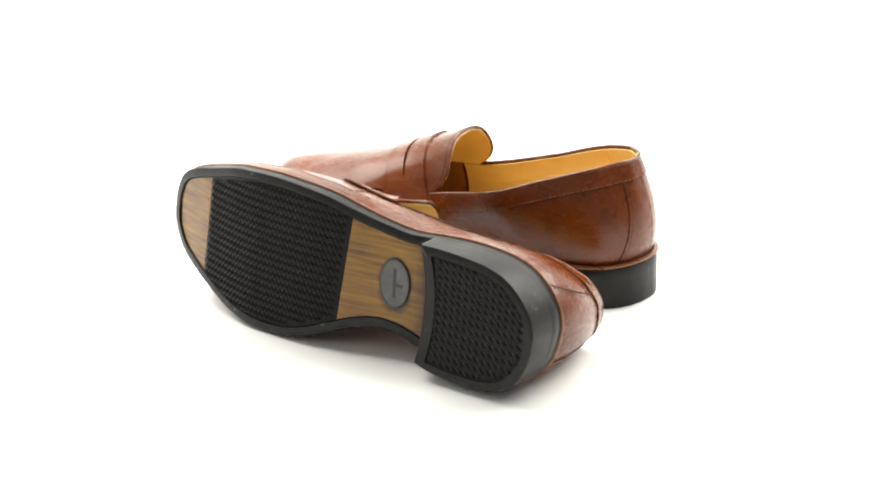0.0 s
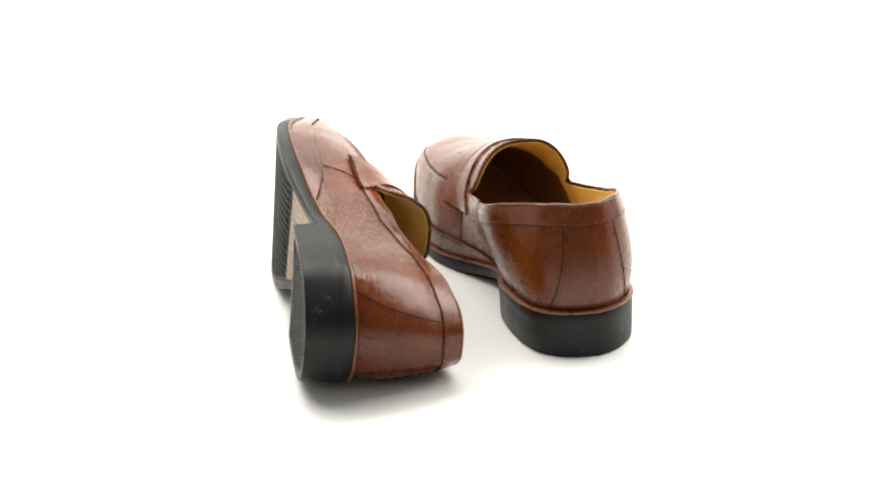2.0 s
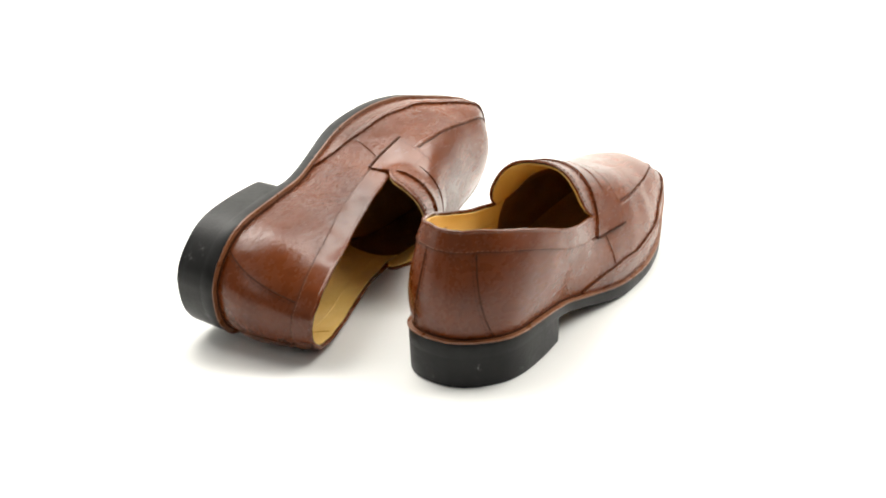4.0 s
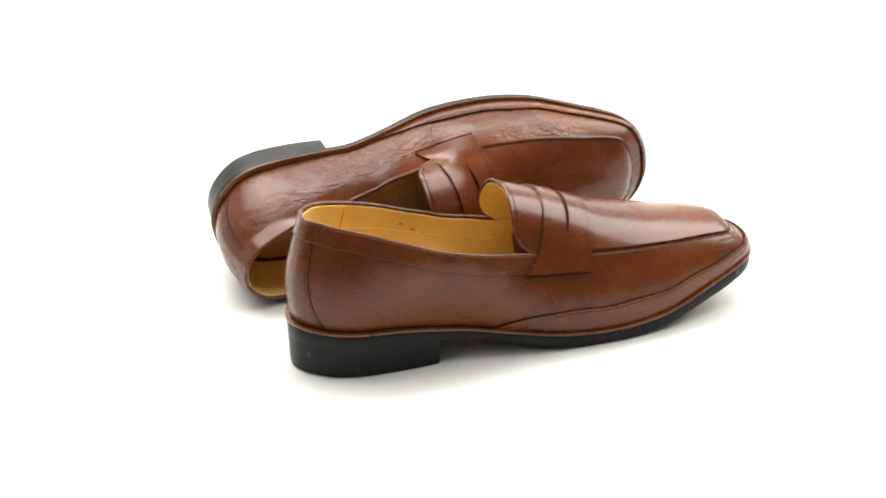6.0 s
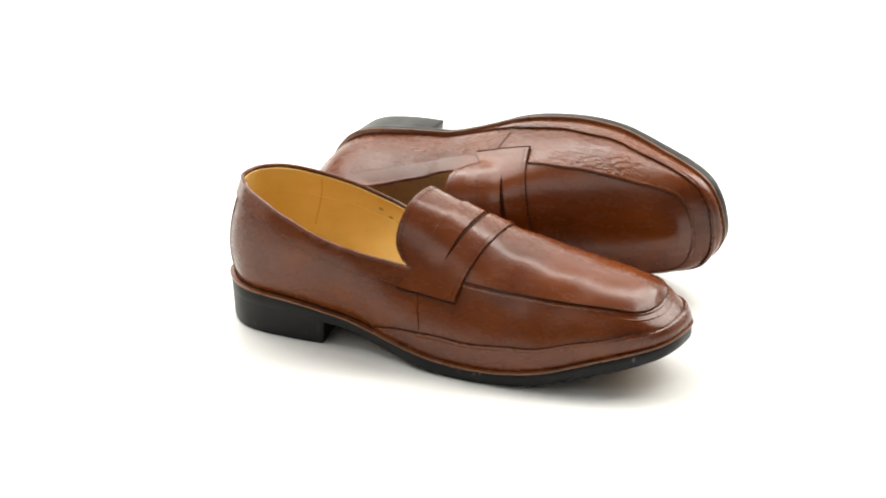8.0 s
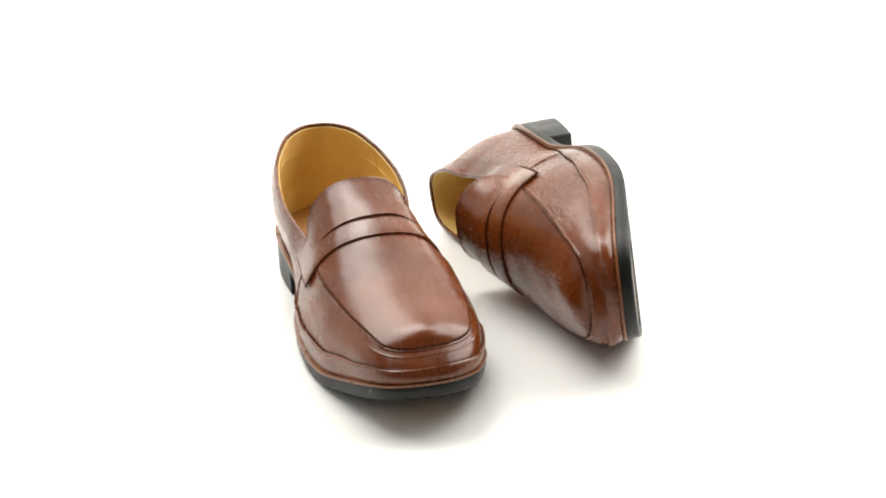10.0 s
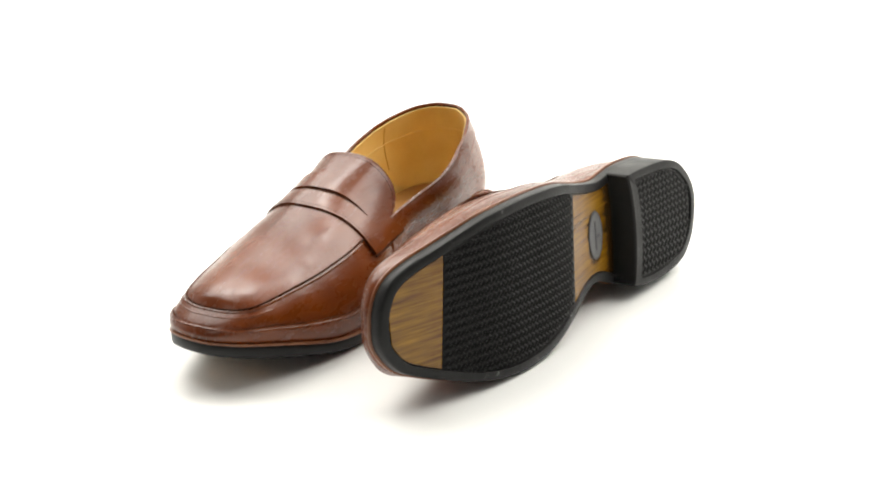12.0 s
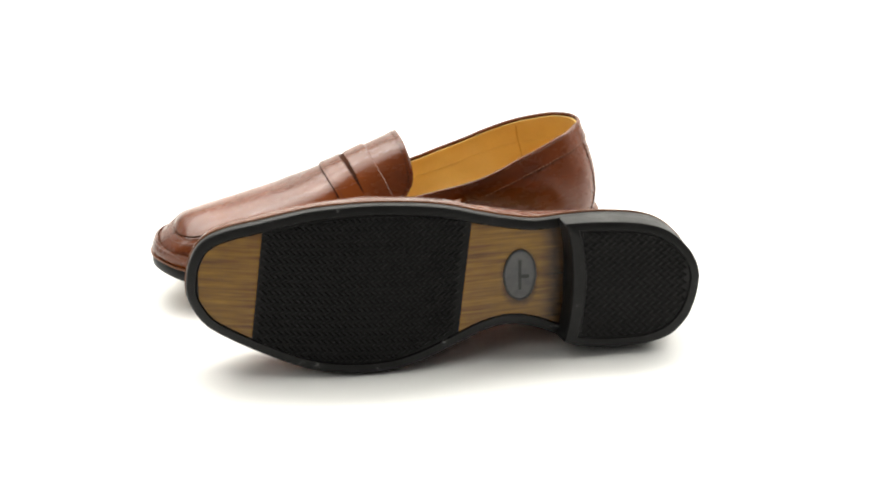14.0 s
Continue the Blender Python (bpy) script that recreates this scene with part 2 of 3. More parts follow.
def welt_z(x):
    return ease(x, (-5, 28, 61, 94, 128, 161, 185, 205, 227, 259, 280, 302), (30, 28, 26, 20.5, 14.5, 10.5, 9.5, 10.3, 13.3, 22, 28, 33.5))


def sole_z(x):
    return ease(x, (-5, 60, 84, 96, 110, 127, 144, 160, 185, 210, 227, 245, 262, 280, 302), (17, 16, 13.5, 11.5, 9, 5.5, 2.2, 0.4, 0, 1.2, 4.1, 8.5, 12.9, 18.2, 24.5))


def ridge_z(x):
    return ease(x, (126, 131, 154, 169, 184, 210, 244, 264, 273, 279, 282.8), (93.5, 92, 84.5, 78.8, 73, 65.8, 58.5, 55.2, 52.9, 50, 45.6))


def inset(ring, d):
    """The open outline (heel back to toe tip, one side) moved inwards by d."""
    t = np.gradient(ring, axis=0)
    t /= np.linalg.norm(t, axis=1, keepdims=True)
    n = np.stack([-t[:, 1], t[:, 0]], 1)
    side = -np.sign(ring[len(ring) // 2, 1])
    n *= np.sign(n[len(ring) // 2, 1]) * side
    n[0], n[-1] = (1, 0), (-1, 0)
    return ring + n * np.broadcast_to(d, (len(ring),))[:, None]


def loop(lat, med):
    """One closed ring from the two sides: the outer side from the heel to the toe, the inner side back."""
    return np.concatenate([lat, med[-2:0:-1]])


LAT2, MED2 = spline(OUT_LAT, SIDE), spline(OUT_MED, SIDE)


def wall(side):
    """Grid of the upper's wall on one side, [station, height]: from the welt to the topline or the apron seam."""
    base = inset(LAT2 if side < 0 else MED2, 3.2)
    foot = np.column_stack([base, welt_z(base[:, 0]) - 1.0])
    top = spline(TOP_LAT if side < 0 else TOP_MED, SIDE)
    t = np.gradient(base, axis=0)
    t /= np.linalg.norm(t, axis=1, keepdims=True)
    out = np.stack([t[:, 1], -t[:, 0], 0 * t[:, 0]], 1) * (1 if side < 0 else -1)
    out[0], out[-1] = (-1, 0, 0), (1, 0, 0)
    h = (top - foot)[:, 2:3]
    x = base[:, 0]
    low = ease(x, (0, 30, 80, 130, 180, 240, 299), (7, 7, 6.5, 5, 4, 4.5, 5))[:, None]
    high = ease(x, (0, 30, 80, 130, 180, 240, 299), (7, 6.5, 5.5, 5.5, 7.5, 8, 8))[:, None]
    up = np.array([0, 0, 1.0])
    p1, p2 = foot + out * low + up * h * 0.36, top + out * high - up * h * 0.30
    s = np.linspace(0, 1, 29)[None, :, None]
    f, a, b, c = foot[:, None], p1[:, None], p2[:, None], top[:, None]
    return (1 - s) ** 3 * f + 3 * s * (1 - s) ** 2 * a + 3 * s ** 2 * (1 - s) * b + s ** 3 * c


WALL_LAT, WALL_MED = wall(-1), wall(1)


def wall_at(side, x, v):
    """The wall's surface at the station whose top edge lies at x; v 0 is the welt, 1 the top edge."""
    g = WALL_LAT if side < 0 else WALL_MED
    i = float(np.interp(x, g[:, -1, 0], np.arange(SIDE)))
    i0 = min(int(i), SIDE - 2)
    row = g[i0] * (1 - (i - i0)) + g[i0 + 1] * (i - i0)
    s = np.linspace(0, 1, row.shape[0])
    return np.array([np.interp(v, s, row[:, k]) for k in range(3)])


def vamp_at(x, w):
    """The vamp at station x: w -1 is the outer seam, 1 the inner, 0 the ridge."""
    a, b = wall_at(-1, x, 1.0), wall_at(1, x, 1.0)
    s = (w + 1) / 2
    p = a * (1 - s) + b * s
    crown = ridge_z(np.array(x)) - (a[2] + b[2]) / 2
    p[2] += crown * (1 - abs(w) ** (2.1 + 0.5 * max(0.0, min(1.0, (160 - x) / 25)) - 0.45 * max(0.0, min(1.0, (x - 225) / 40))))
    p[1] += math.copysign(1, w) * 2.2 * math.sin(math.pi * min(1, abs(w))) * min(1, crown / 15)
    return p


def over(x, q):
    """Across the whole shoe at x: q from -2 (outer welt) through 0 (ridge) to 2 (inner welt)."""
    if abs(q) <= 1:
        return vamp_at(x, q)
    return wall_at(-1 if q < 0 else 1, x, 2 - abs(q))


# ---- the loafer ----
def outline_at(inner, x):
    """The sole's two edges at x, moved in by inner."""
    a, b = inset(LAT2, inner), inset(MED2, inner)
    return np.interp(x, a[:, 0], a[:, 1]), np.interp(x, b[:, 0], b[:, 1])


def panel(x_from, x_to, inner, lift, thick, n=20, m=24, under=sole_z):
    """A plate let into the sole between two lines across it; each line is x at the outer and at the inner edge."""
    a, b = inset(LAT2, inner), inset(MED2, inner)
    tip, back = min(a[-1, 0], b[-1, 0]) - 0.05, max(a[0, 0], b[0, 0]) + 0.05
    top = []
    for i in range(n):
        for j in range(m):
            f = j / (m - 1)
            s = i / (n - 1)
            s = math.sin(s * math.pi / 2) if x_to[0] > 290 else s
            x = min(max((x_from[0] * (1 - f) + x_from[1] * f) * (1 - s) + (x_to[0] * (1 - f) + x_to[1] * f) * s, back), tip)
            y = np.interp(x, a[:, 0], a[:, 1]) * (1 - f) + np.interp(x, b[:, 0], b[:, 1]) * f
            top.append((x, y, float(under(np.array(x)))))
    top = np.array(top)
    lower, upper = top + (0, 0, lift), top + (0, 0, lift + thick)
    k = n * m
    faces = grid_faces(n, m) + [tuple(v + k for v in f[::-1]) for f in grid_faces(n, m)]
    edge = [i * m for i in range(n)] + [(n - 1) * m + j for j in range(1, m)] + [i * m + m - 1 for i in range(n - 2, -1, -1)] + list(range(m - 2, 0, -1))
    faces += [(p, q, q + k, p + k) for p, q in zip(edge, edge[1:] + edge[:1])]
    return np.concatenate([lower, upper]), faces


def rib(x_at, inner, low, high, under, width=3.5, wave=4.9, sway=1.5):
    """One wavy tread rib across the sole; x_at is x at the outer and the inner edge."""
    y0, y1 = outline_at(inner, np.array(sum(x_at) / 2))
    n = max(8, int(abs(y1 - y0) / wave * 6))
    verts, faces = [], []
    for y in np.linspace(y0, y1, n + 1):
        f = (y - y0) / (y1 - y0)
        x = x_at[0] * (1 - f) + x_at[1] * f + sway * math.sin(y * math.tau / wave)
        z = float(under(np.array(x)))
        verts += [(x - width / 2, y, z + high), (x - width / 12, y, z + low), (x + width / 12, y, z + low), (x + width / 2, y, z + high)]
    for j in range(n):
        k = 4 * j
        faces += [(k + a, k + a + 1, k + a + 5, k + a + 4) for a in range(3)]
    faces += [(0, 1, 2, 3), (4 * n, 4 * n + 3, 4 * n + 2, 4 * n + 1)]
    return verts, faces


def ring_mesh(rings, caps=()):
    """Rings (lateral, medial, z of x) joined one to the next; caps names rings that are closed across."""
    verts, faces, size = [], [], 2 * SIDE - 2
    for lat, med, zf in rings:
        r = loop(lat, med)
        verts.append(np.column_stack([r, zf(r[:, 0])]))
    for k in range(len(rings) - 1):
        for i in range(size):
            j = (i + 1) % size
            faces.append((k * size + i, k * size + j, (k + 1) * size + j, (k + 1) * size + i))
    for k in caps:
        o = k * size
        for i in range(SIDE - 1):
            a, b = o + i, o + i + 1
            c, d = o + (size - i) % size, o + (size - i - 1) % size
            if i + 1 == SIDE - 1:
                d = b
            faces.append(tuple(dict.fromkeys((a, b, d, c))))
    return np.concatenate(verts), faces


def heel_outline(inner, breast):
    """The heel's ring: round the back from breast to breast, and a hollowed breast line."""
    a, b = inset(LAT2, inner), inset(MED2, inner)
    a, b = a[a[:, 0] < breast - 1], b[b[:, 0] < breast - 1]
    ya, yb = outline_at(inner, np.array(float(breast)))
    front = [(breast - 5.0 * math.sin(math.pi * f) ** 0.8, ya * (1 - f) + yb * f) for f in np.linspace(0, 1, 13)]
    return np.concatenate([a[::-1], b[1:]])[::-1].tolist() + front


def heel_block(breast=79):
    rings = []
    for inner, z, br in ((0.3, 1.8, breast + 1), (0.5, 0.5, breast + 0.6), (1.2, 0.0, breast), (5.4, 0.0, breast - 7), (5.9, 1.3, breast - 7.6)):
        o = np.array(heel_outline(inner, br))
        rings.append(np.column_stack([o, np.full(len(o), z)]))
    o = np.array(heel_outline(0.0, breast + 3))
    rings.insert(0, np.column_stack([o, sole_z(o[:, 0]) + 2]))
    verts, faces, start = [], [], []
    n = 160
    for r in rings:
        r = np.concatenate([r, r[:1]])
        run = np.concatenate([[0], np.cumsum(np.linalg.norm(np.diff(r, axis=0), axis=1))])
        at = np.linspace(0, run[-1], n, endpoint=False)
        start.append(len(verts) * n)
        verts.append(np.stack([np.interp(at, run, r[:, k]) for k in range(3)], 1))
    for a, b in zip(start, start[1:]):
        faces += [(a + i, a + (i + 1) % n, b + (i + 1) % n, b + i) for i in range(n)]
    faces += [tuple(range(n)), tuple(start[-1] + i for i in range(n))]
    return np.concatenate(verts), faces


RING = np.concatenate([WALL_LAT, WALL_MED[::-1][1:]])


def ring_rows(x_max):
    """Stations of the whole wall behind x_max, from the outer side round the heel to the inner side."""
    a = WALL_LAT[WALL_LAT[:, -1, 0] < x_max]
    b = WALL_MED[WALL_MED[:, -1, 0] < x_max]
    return np.concatenate([a[::-1], b[1:]])


def cut(g, low, high, n):
    """Rows of wall stations resampled between the heights low and high (given per station)."""
    s = np.linspace(0, 1, g.shape[1])
    out = np.empty((len(g), n, 3))
    for i in range(len(g)):
        at = np.linspace(low[i], high[i], n)
        for k in range(3):
            out[i, :, k] = np.interp(at, s, g[i, :, k])
    return out


def vamp_grid(x_edge, x_end, n, m, power=1.6):
    g = np.empty((n, m, 3))
    for j in range(m):
        w = -1 + 2 * j / (m - 1)
        x0 = x_edge - 5 * w * w + 14 * abs(w) ** 14
        for i in range(n):
            f = 1 - (1 - i / (n - 1)) ** power
            g[i, j] = vamp_at(x0 + (x_end - x0) * f, w)
    return g


def strap_grid(rs, n, reach=1.25):
    g = np.empty((len(rs), n, 3))
    for j in range(n):
        q = reach * (-1 + 2 * j / (n - 1))
        k = min(1.0, abs(q) / 1.25)
        rear, fore = 155.5 - 11 * k ** 1.6 - 10 * k ** 4, 184.5 - 12 * k ** 1.7
        for i, r in enumerate(rs):
            if 0.45 < r < 0.55:
                # the slot tapers towards its ends
                r = 0.5 + (r - 0.5) * max(0.25, 1.15 - (abs(q) / 0.82) ** 3)
            g[i, j] = over(rear + (fore - rear) * r, q)
    return g


def stitches(path, step, length, radius):
    path = np.asarray(path, float)
    run = np.concatenate([[0], np.cumsum(np.linalg.norm(np.diff(path, axis=0), axis=1))])
    verts, faces = [], []
    for s in np.arange(step / 2, run[-1] - length, step):
        at = np.linspace(s, s + length, 3)
        v, f = tube(np.stack([np.interp(at, run, path[:, k]) for k in range(3)], 1), (radius * 0.6, radius, radius * 0.6), 5)
        faces += [tuple(i + len(verts) for i in q) for q in f]
        verts += v.tolist()
    return verts, faces


WIDE, TALL = 0.983, 1.014


def shaped(v, sag, spread, curl=0.0, slump=0.0):
    """The last's final shape: the soft upper's lean to the inner side (sag), the fuller inner side of the heel
    (spread), the tongue's tilt to the outer side (curl) and the collar's fall at the back (slump)."""
    v = np.array(v, float)
    v[:, 1] += sag * np.clip((v[:, 2] - 26) / 50, 0, 1) * np.clip((166 - v[:, 0]) / 62, 0, 1) * (1 + 0.8 * np.exp(-((v[:, 0] - 82) / 38) ** 2)) * np.clip(0.45 - 0.0225 * v[:, 1], -0.4, 1)
    v[:, 1] += spread * np.clip((115 - v[:, 0]) / 45, 0, 1) * np.clip(v[:, 1] / 30, 0, 1)
    v[:, 1] += slump * np.clip((50 - v[:, 0]) / 30, 0, 1) * np.clip((v[:, 2] - 35) / 40, 0, 1) * np.clip((v[:, 1] + 12) / 24, 0, 1)
    v[:, 1] -= curl * np.clip((160 - v[:, 0]) / 25, 0, 1) * np.clip((v[:, 2] - 55) / 20, 0, 1)
    return v * (1, WIDE, TALL)


STRAP = ("saddle_strap", "slot_backing", "strap_edge", "strap_fold", "strap_stitching")
STIFF = ("vamp", "tongue_lining", "vamp_lining", "tongue_edge", "tongue_stitching", "apron_seam", "apron_fold", "toe_pleat")


def loafer(side, hide, sag=0.0, spread=2.5):
    """side 1: for the right foot; -1: its mirror image. sag: how far the upper leans to the inner side at the topline."""
    shoe = new("loafer")

    def add(name, made, mat, parent=None, label="", **kw):
        if name in STRAP:
            # the strap's ends lie on the leaning quarter, its bridge on the stiff vamp
            v = np.array(made[0], float)
            low = np.clip((64 - v[:, 2]) / 12, 0, 1)[:, None]
            v = shaped(v, sag, spread) * low + shaped(v, 0.0, spread, sag * 0.35) * (1 - low)
        else:
            v = shaped(made[0], 0.0, spread, sag * 0.35) if name in STIFF else shaped(made[0], sag, spread, 0.0, sag * 0.45)
        # the worn upper is not quite even
        soft = 0.13 * np.clip((v[:, 2] - welt_z(v[:, 0]) - 1) / 12, 0, 1)
        x, y, z = v.T
        v = v + np.column_stack([0 * x, soft * np.sign(y) * np.clip(abs(y) / 12, 0, 1) * (np.sin(x / 7.5 + z / 11 + side) + 0.8 * np.sin(x / 4.3 - z / 6.5 + 2 * side)),
                                 soft * 0.8 * (np.sin(x / 9.1 + y / 8 + 1.3 * side) + 0.7 * np.sin(x / 4.9 - y / 6 + side)) * np.clip(1 - (z - 84) / 6, 0, 1)])
        v = v * (1, side, 1)
        return link(name, v, made[1], mat, parent or shoe, label, **kw)

    # sole
    lift = lambda d: (lambda x: sole_z(x) + d)
    edge = lambda d: (lambda x: welt_z(x) + d)
    add("outsole", ring_mesh([(inset(LAT2, 3), inset(MED2, 3), edge(-2.2)), (inset(LAT2, 0.4), inset(MED2, 0.4), edge(-2.2)), (LAT2, MED2, edge(-2.9)), (LAT2, MED2, lift(1.6)),
                              (inset(LAT2, 0.4), inset(MED2, 0.4), lift(0.5)), (inset(LAT2, 1.3), inset(MED2, 1.3), lift(0)), (inset(LAT2, 5.6), inset(MED2, 5.6), lift(0)),
                              (inset(LAT2, 6.2), inset(MED2, 6.2), lift(1.8))], (0, 7)), RUBBER, label="black rubber outsole with a raised rim")
    add("welt", ring_mesh([(inset(LAT2, 5), inset(MED2, 5), edge(-2.15)), (inset(LAT2, -0.1), inset(MED2, -0.1), edge(-2.15)), (inset(LAT2, -0.8), inset(MED2, -0.8), edge(-1.7)),
                           (inset(LAT2, -0.8), inset(MED2, -0.8), edge(-0.8)), (inset(LAT2, 0.1), inset(MED2, 0.1), edge(-0.5)), (inset(LAT2, 5), inset(MED2, 5), edge(-0.5))]), EDGE,
        label="thin light brown leather welt")
    heel = add("heel", heel_block(), RUBBER, label="black rubber heel block")
    flat = lambda x: 0 * x
    add("heel_tread", panel((9, 9), (69, 69), 6.2, 0.9, 0.6, under=flat), TREAD, heel)
    for k in range(13):
        x = 10.2 + k * 4.65
        add("tread_rib", rib((x, x), 7.0, 0.15, 1.1, flat, 4.4, 4.4, 1.3), TREAD, heel, angle=60)
    add("toe_inlay", panel((253.5, 261.5), (291, 291), 6.6, 1.1, 0.8), WOOD, label="tan stacked leather toe inlay")
    tread = add("forefoot_tread", panel((134, 142), (253, 261), 6.4, 1.0, 0.7, 40), TREAD, label="black ribbed rubber tread")
    for k in range(32):
        x = 138.8 + k * 3.58
        add("tread_rib", rib((x, x + 8), 7.2, 0.1, 1.2, sole_z), TREAD, tread, angle=60)
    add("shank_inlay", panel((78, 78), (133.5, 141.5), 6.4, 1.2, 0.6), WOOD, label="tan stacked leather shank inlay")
    z0 = float(sole_z(np.array(104.5)))
    badge_v, badge_f = [], []
    for r, z in ((1.0, 1.3), (1.0, 0.4), (0.94, 0.15), (0.86, 0.3)):
        badge_v += [(104.5 + 9.2 * r * math.cos(a), 14.6 * r * math.sin(a) - 2.5, z0 - 0.155 * 9.2 * r * math.cos(a) + z) for a in np.arange(40) * math.tau / 40]
    for k in range(3):
        badge_f += [(k * 40 + i, k * 40 + (i + 1) % 40, k * 40 + 40 + (i + 1) % 40, k * 40 + 40 + i) for i in range(40)]
    badge_f += [tuple(120 + i for i in range(40))]
    badge = add("badge", (badge_v, badge_f), BADGE, label="grey oval badge")
    v, f = tube([(104.5 + 9.4 * math.cos(a), 14.8 * math.sin(a) - 2.5, z0 - 0.155 * 9.4 * math.cos(a) + 0.7) for a in np.arange(48) * math.tau / 48], 0.7, 6, True)
    add("badge_rim", (v, f), BADGE_DARK, badge)
    for bx, by, hx, hy in ((104.5, -2.5, 0.9, 9.0), (101.6, -1.3, 2.6, 1.0)):
        v = [(bx + sx * hx, by + sy * hy, z0 - 0.155 * (bx + sx * hx - 104.5) + z) for z in (0.4, 0.05) for sx, sy in ((-1, -1), (1, -1), (1, 1), (-1, 1))]
        add("badge_bar", (v, [(0, 1, 2, 3), (4, 5, 6, 7)] + [(i, (i + 1) % 4, 4 + (i + 1) % 4, 4 + i) for i in range(4)]), BADGE_DARK, badge, smooth=False)

    # dark ring drawn as the shadow gap between upper and welt
    r_ = loop(inset(LAT2, 2.6), inset(MED2, 2.6))
    add("welt_gap_shade", tube(np.column_stack([r_, welt_z(r_[:, 0]) - 0.2]), 0.75, 6, True), SEAM)

    # upper
    add("upper", shell(RING, 0, 1.0), hide, label="smooth brown leather upper")
    rear = ring_rows(158)
    n = len(rear)
    add("lining", shell(cut(rear, np.full(n, 0.02), np.full(n, 0.99), 20), -1.5, 0.7), LINING, label="tan leather lining")
    inner = cut(rear, np.full(n, 0.02), np.full(n, 0.99), 20)
    inner_n = grid_normals(inner)
    k = int(round(0.70 * 19))
    keep = inner[:, -1, 0] < 150
    add("lining_seam", tube((inner[:, k] - inner_n[:, k] * 2.15)[keep], 0.55, 6), LINING)
    for s_ in (-1, 1):
        rows_ = [i for i in range(n) if inner[i, -1, 1] * s_ > 0 and inner[i, -1, 0] > 45]
        i = min(rows_, key=lambda q: inner[q, -1, 0])
        add("lining_seam", tube((inner[i] - inner_n[i] * 2.15)[6:19], 0.5, 6), LINING_SEAM)
    if side == 1:
        # small dark wear marks on the lining of the tongue and of the inner wall
        for x0, x1, w0, w1 in ((139, 143, 0.1, 0.24), (152, 153.5, -0.2, -0.1)):
            g = np.array([[vamp_at(x0 + (x1 - x0) * i / 4, w0 + (w1 - w0) * (j / 4 + 0.06 * math.sin(2 * i))) for j in range(5)] for i in range(5)])
            add("lining_mark", shell(g, -1.85, 0.3, ((0, 0), (0, 3), (3, 0), (3, 3))), MARK)
        for x0, x1, v0, v1 in ((82, 85, 0.78, 0.81), (89, 92.5, 0.72, 0.745), (96, 98, 0.7, 0.715)):
            g = np.array([[wall_at(1, x0 + (x1 - x0) * i / 4, v0 + (v1 - v0) * j / 4) for j in range(5)] for i in range(5)])
            add("lining_mark", shell(g, -2.15, 0.3, ((0, 0), (0, 3), (3, 0), (3, 3))), MARK)
    add("insole", panel((6, 6), (284, 284), 8.5, 2.5, 1.0, 46, 16, under=welt_z), INSOLE, label="brown leather insole")
    vamp = add("vamp", shell(vamp_grid(133.5, 282.8, 64, 41), 0.9, 1.6), LEATHER, label="smooth polished brown leather vamp")
    add("tongue_lining", shell(vamp_grid(134, 186, 20, 33, 1.0), -1.2, 0.7), LINING)
    # ahead of the tongue the lining's colour is darkened for the shade in there
    add("vamp_lining", shell(vamp_grid(185, 279, 36, 33, 1.0), -1.5, 0.7), SHADED_LINING)
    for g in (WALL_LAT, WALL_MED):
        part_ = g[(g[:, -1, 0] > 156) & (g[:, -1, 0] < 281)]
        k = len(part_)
        add("forepart_lining", shell(cut(part_, np.full(k, 0.02), np.full(k, 0.99), 16), -1.5, 0.7), SHADED_LINING)
    lip = vamp_grid(133.5, 282.8, 64, 41)[0] + (0.2, 0, 0.2)
    add("tongue_edge", tube(lip, 0.95, 8), LEATHER, vamp)
    row = vamp_grid(136, 282.8, 64, 61)
    add("tongue_stitching", stitches(row[0] + grid_normals(row)[0] * 0.9, 3.0, 1.8, 0.4), SEAM, vamp)
    rs = [0, 0.03, 0.12, 0.25, 0.38, 0.455, 0.545, 0.62, 0.75, 0.88, 0.97, 1]
    cols = 65
    slot = [(5, j) for j in range(cols - 1) if 11 <= j < cols - 1 - 11]
    strap = add("saddle_strap", shell(strap_grid(rs, cols), 2.3, 1.8, slot), LEATHER, label="brown leather saddle strap with a cut slot")
    add("slot_backing", shell(strap_grid([0.44, 0.5, 0.56], cols)[:, 8:-8], 1.25, 0.2), SEAM, strap)
    add("strap_edge", tube(shell(strap_grid([1.01, 0.5], cols), 1.1, 1)[0][:cols], 0.42, 6), SEAM, strap)
    add("strap_fold", tube(shell(strap_grid([0.0, 0.5], cols), 1.0, 1)[0][:cols], 0.55, 8), LEATHER, strap)
    add("strap_edge", tube(shell(strap_grid([-0.012, 0.5], cols), 1.05, 1)[0][:cols], 0.24, 6), SEAM, strap)
    add("strap_stitching", stitches(shell(strap_grid([0.93, 0.5], cols), 2.35, 1)[0][:cols], 2.6, 1.6, 0.22), SEAM, strap)
    ends = shell(strap_grid(np.linspace(0, 1, 12), cols, 1.275), 1.4, 1)[0][:12 * cols].reshape(12, cols, 3)
    for j in (0, -1):
        add("strap_edge", tube(ends[:, j], 0.7, 6), SEAM, strap)
    band = ring_rows(151)
    height = (band[:, -1] - band[:, 0])[:, 2]
    low = 1 - 12.5 / height * 0.92
    collar = add("collar", shell(cut(band, low, np.full(len(band), 1.0), 8), 0.9, 1.1), LEATHER, label="brown leather collar band")
    foot = cut(band, low, np.full(len(band), 1.0), 8)
    nrm = grid_normals(foot)
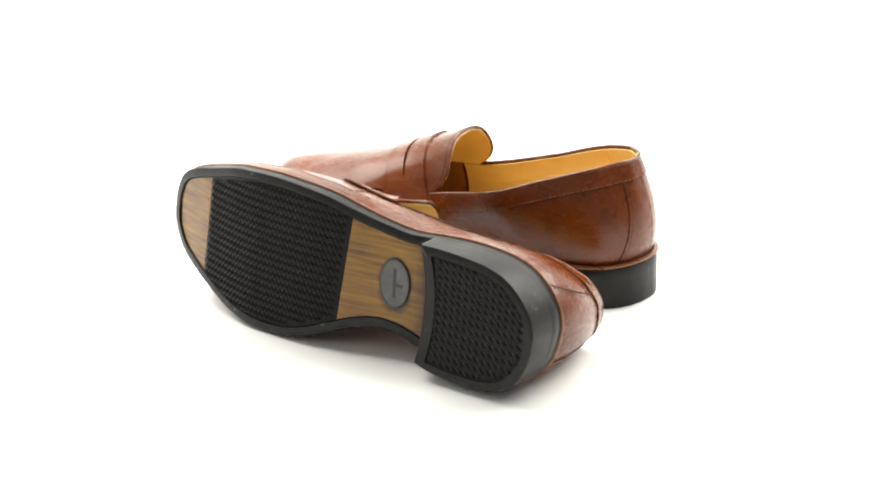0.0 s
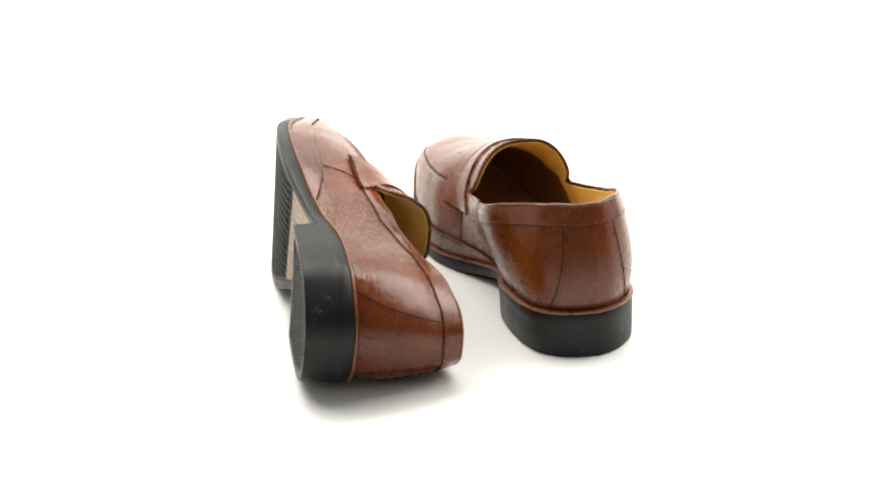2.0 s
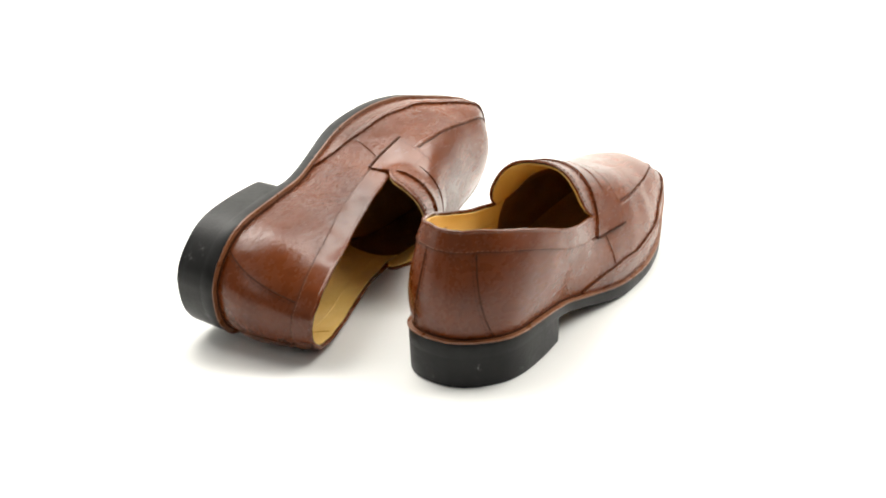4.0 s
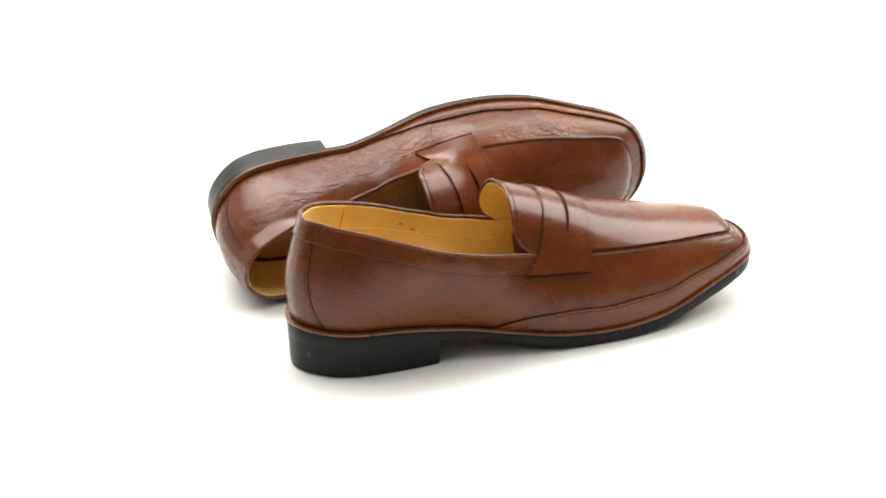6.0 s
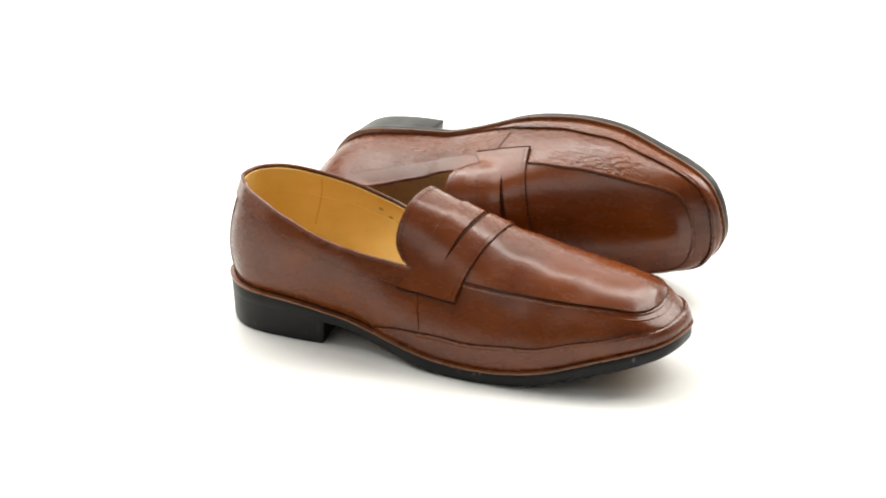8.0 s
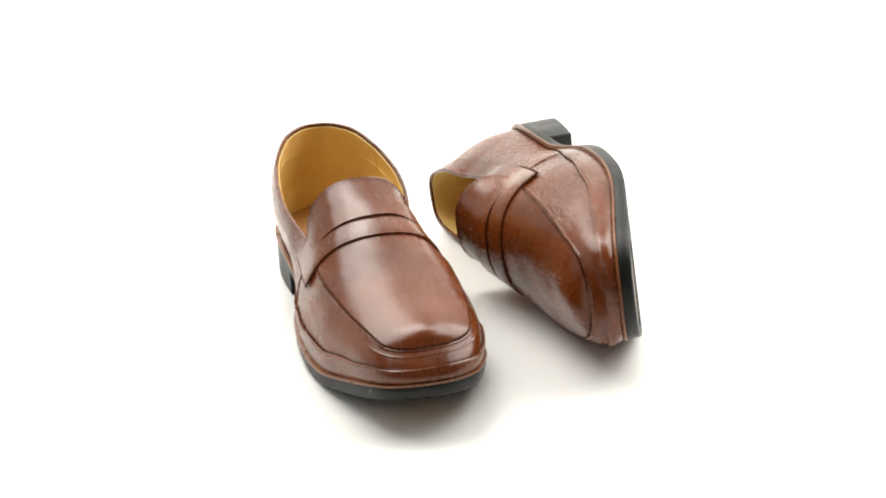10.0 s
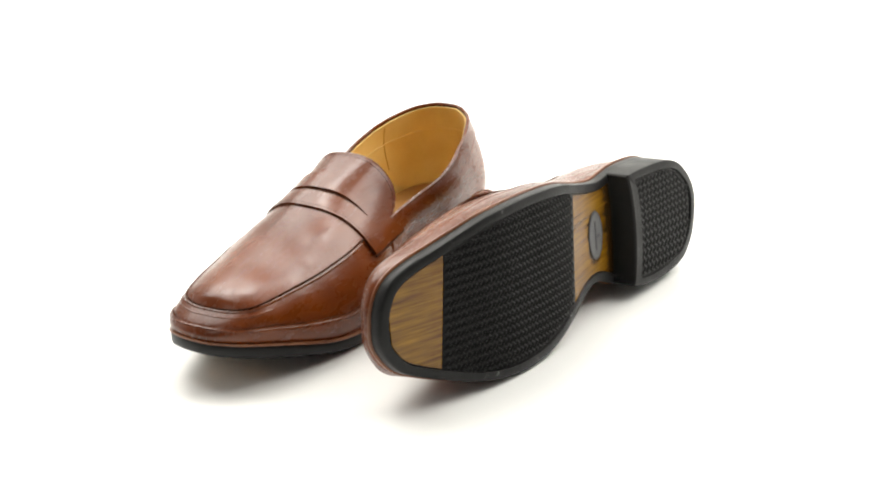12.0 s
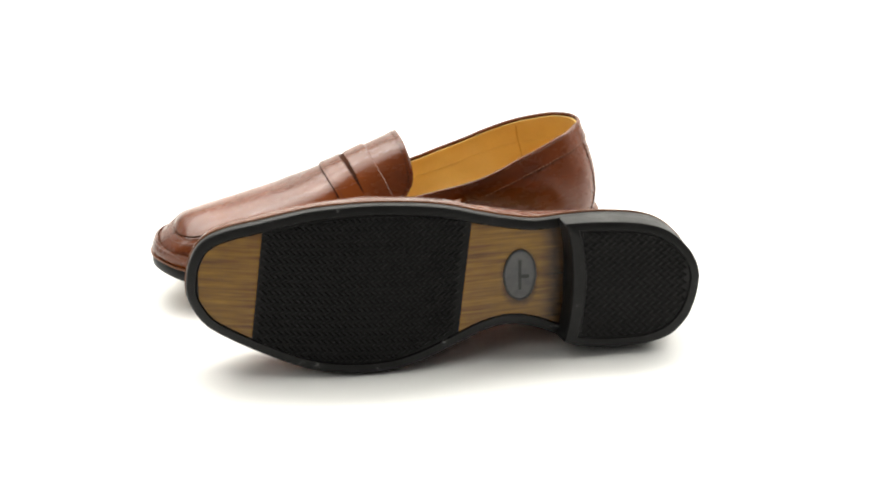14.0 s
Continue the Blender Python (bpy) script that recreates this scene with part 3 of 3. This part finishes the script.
    add("collar_seam", tube(foot[:, 0] + nrm[:, 0] * 0.35, 0.5, 6), SEAM, collar)
    add("collar_stitching", stitches(foot[:, 1] * 0.3 + foot[:, 0] * 0.7 + nrm[:, 0] * 0.95, 3.0, 1.9, 0.22), THREAD, collar)
    add("topline_binding", tube(band[:, -1] + (0, 0, 0.1), 1.25, 10), LEATHER, collar)
    fore = RING[:, -1, 0] > 160
    ring_n = grid_normals(RING)
    add("apron_seam", tube((RING[:, -1] + ring_n[:, -1] * 0.5)[fore] + (0, 0, 0.5), 0.5, 8), SEAM, vamp)
    add("apron_fold", tube((RING[:, -2] - ring_n[:, -2] * 0.55)[fore], 1.25, 8), LEATHER, vamp)

    tip = RING[RING[:, -1, 0] > 254]
    tip_n = grid_normals(RING)[RING[:, -1, 0] > 254]
    swell = np.clip((tip[:, -1, 0] - 254) / 18, 0, 1)
    for k, r in ((-6, 1.1), (-11, 0.7)) if side == 1 else ():
        add("toe_pleat", tube(tip[:, k] - tip_n[:, k] * (1.3 - 0.6 * swell)[:, None], r, 8), LEATHER, vamp)

    # heel counter, toe guard and side seams
    for s_, g in ((-1, WALL_LAT), (1, WALL_MED)):
        v_top = 1 - 12.5 / 60
        run = np.concatenate([[0], np.cumsum(np.linalg.norm(np.diff(g[:, 8], axis=0), axis=1))])
        g_n = grid_normals(g)

        def counter_line(beside, lift_):
            line, s = [], np.linspace(0, 1, g.shape[1])
            for v in np.linspace(0.03, v_top, 18):
                i = float(np.interp(17 + beside + 14 * (1 - v / v_top) ** 2.4, run, np.arange(SIDE)))
                lo, hi = (np.array([np.interp(v, s, (g[k] + g_n[k] * lift_)[:, c]) for c in range(3)]) for k in (int(i), int(i) + 1))
                line.append(lo + (hi - lo) * (i - int(i)))
            return np.array(line)

        add("counter_seam", tube(counter_line(0, 0.0), 0.5, 6), SEAM)
        add("counter_stitching", stitches(counter_line(-2.4, 0.05), 2.8, 1.8, 0.22), SEAM)
        side_line = [wall_at(s_, 147.5, v) for v in np.linspace(0.72, 0.3, 10)]
        add("side_seam", tube(np.array(side_line), 0.75, 6), LEATHER)
    ra, rb = WALL_LAT[WALL_LAT[:, -1, 0] > 112], WALL_MED[WALL_MED[:, -1, 0] > 112]
    front = np.concatenate([ra, rb[::-1][1:]])
    reach = ease(front[:, -1, 0], (112, 122, 140, 177, 226, 262, 284), (0.02, 0.12, 0.24, 0.30, 0.34, 0.43, 0.55)) + 0.01 * np.sin(np.arange(len(front)) * 0.45) * np.clip((front[:, -1, 0] - 135) / 30, 0, 1)
    guard_grid = cut(front, np.zeros(len(front)), reach, 8)
    guard = add("toe_guard", shell(guard_grid, 1.5, 1.7), LEATHER, label="brown leather guard strip above the welt")
    add("guard_seam", tube(guard_grid[:, -1] + grid_normals(guard_grid)[:, -1] * 0.4, 0.45, 6), SEAM, guard)
    add("guard_fold", tube((guard_grid[:, -2] + grid_normals(guard_grid)[:, -2] * 0.6)[12:-12], 1.25, 8), LEATHER, guard)
    return shoe


right = tagged(loafer(1, QUARTER), "brown leather penny loafer standing upright on the white table", "shoe", "pair of loafers")
left = tagged(loafer(-1, GRAINED, 12.0, 5.5), "brown leather penny loafer lying on its side showing its black sole", "shoe", "pair of loafers")


# ---- the setting ----
def studio():
    prof = [(-6.0, 0.0), (0.0, 0.0), (1.0, 0.0), (1.25, 0.03), (1.45, 0.12), (1.6, 0.3), (1.68, 0.55), (1.7, 0.9), (1.7, 2.6)]
    prof = spline([(a * 1000, b * 1000) for a, b in prof], 60)
    xs = np.linspace(-6000, 6000, 13)
    verts = [(x, y, z) for x in xs for y, z in prof]
    ob = link("ground", verts, grid_faces(len(xs), len(prof)), WHITE)
    tagged(ob, "seamless white tabletop and backdrop sweep", "floor", kind="structure")


studio()


# ---- the turning pair ----
TURN = [(0.0, 0.0), (0.5, -10.68), (1.0, -21.38), (1.5, -32.03), (2.0, -42.57), (2.5, -53.0), (3.0, -63.48), (3.5, -74.19), (6.0, -129.15), (6.5, -140.35),
        (7.0, -151.74), (7.5, -163.23), (8.0, -174.88), (10.5, -234.31), (11.0, -246.4), (11.5, -258.1), (12.0, -269.8), (12.5, -281.3), (13.0, -292.85), (13.5, -304.45), (14.0, -315.9)]
STANDING = pose(0.131, -0.0121, 0, 0, 0, 148.34)
LYING = pose(0.0455, -0.1661, 0.0438, 95.93, -2.42, 141.84)


def motions():
    at, angle = [a for a, _ in TURN], [b for _, b in TURN]
    for thing, base in ((right, STANDING), (left, LYING)):
        walk(thing, [(t, pose(0, 0, 0, 0, 0, float(ease(np.array(t), at, angle))) @ base) for t in np.arange(0, 14.01, 0.25)])


motions()
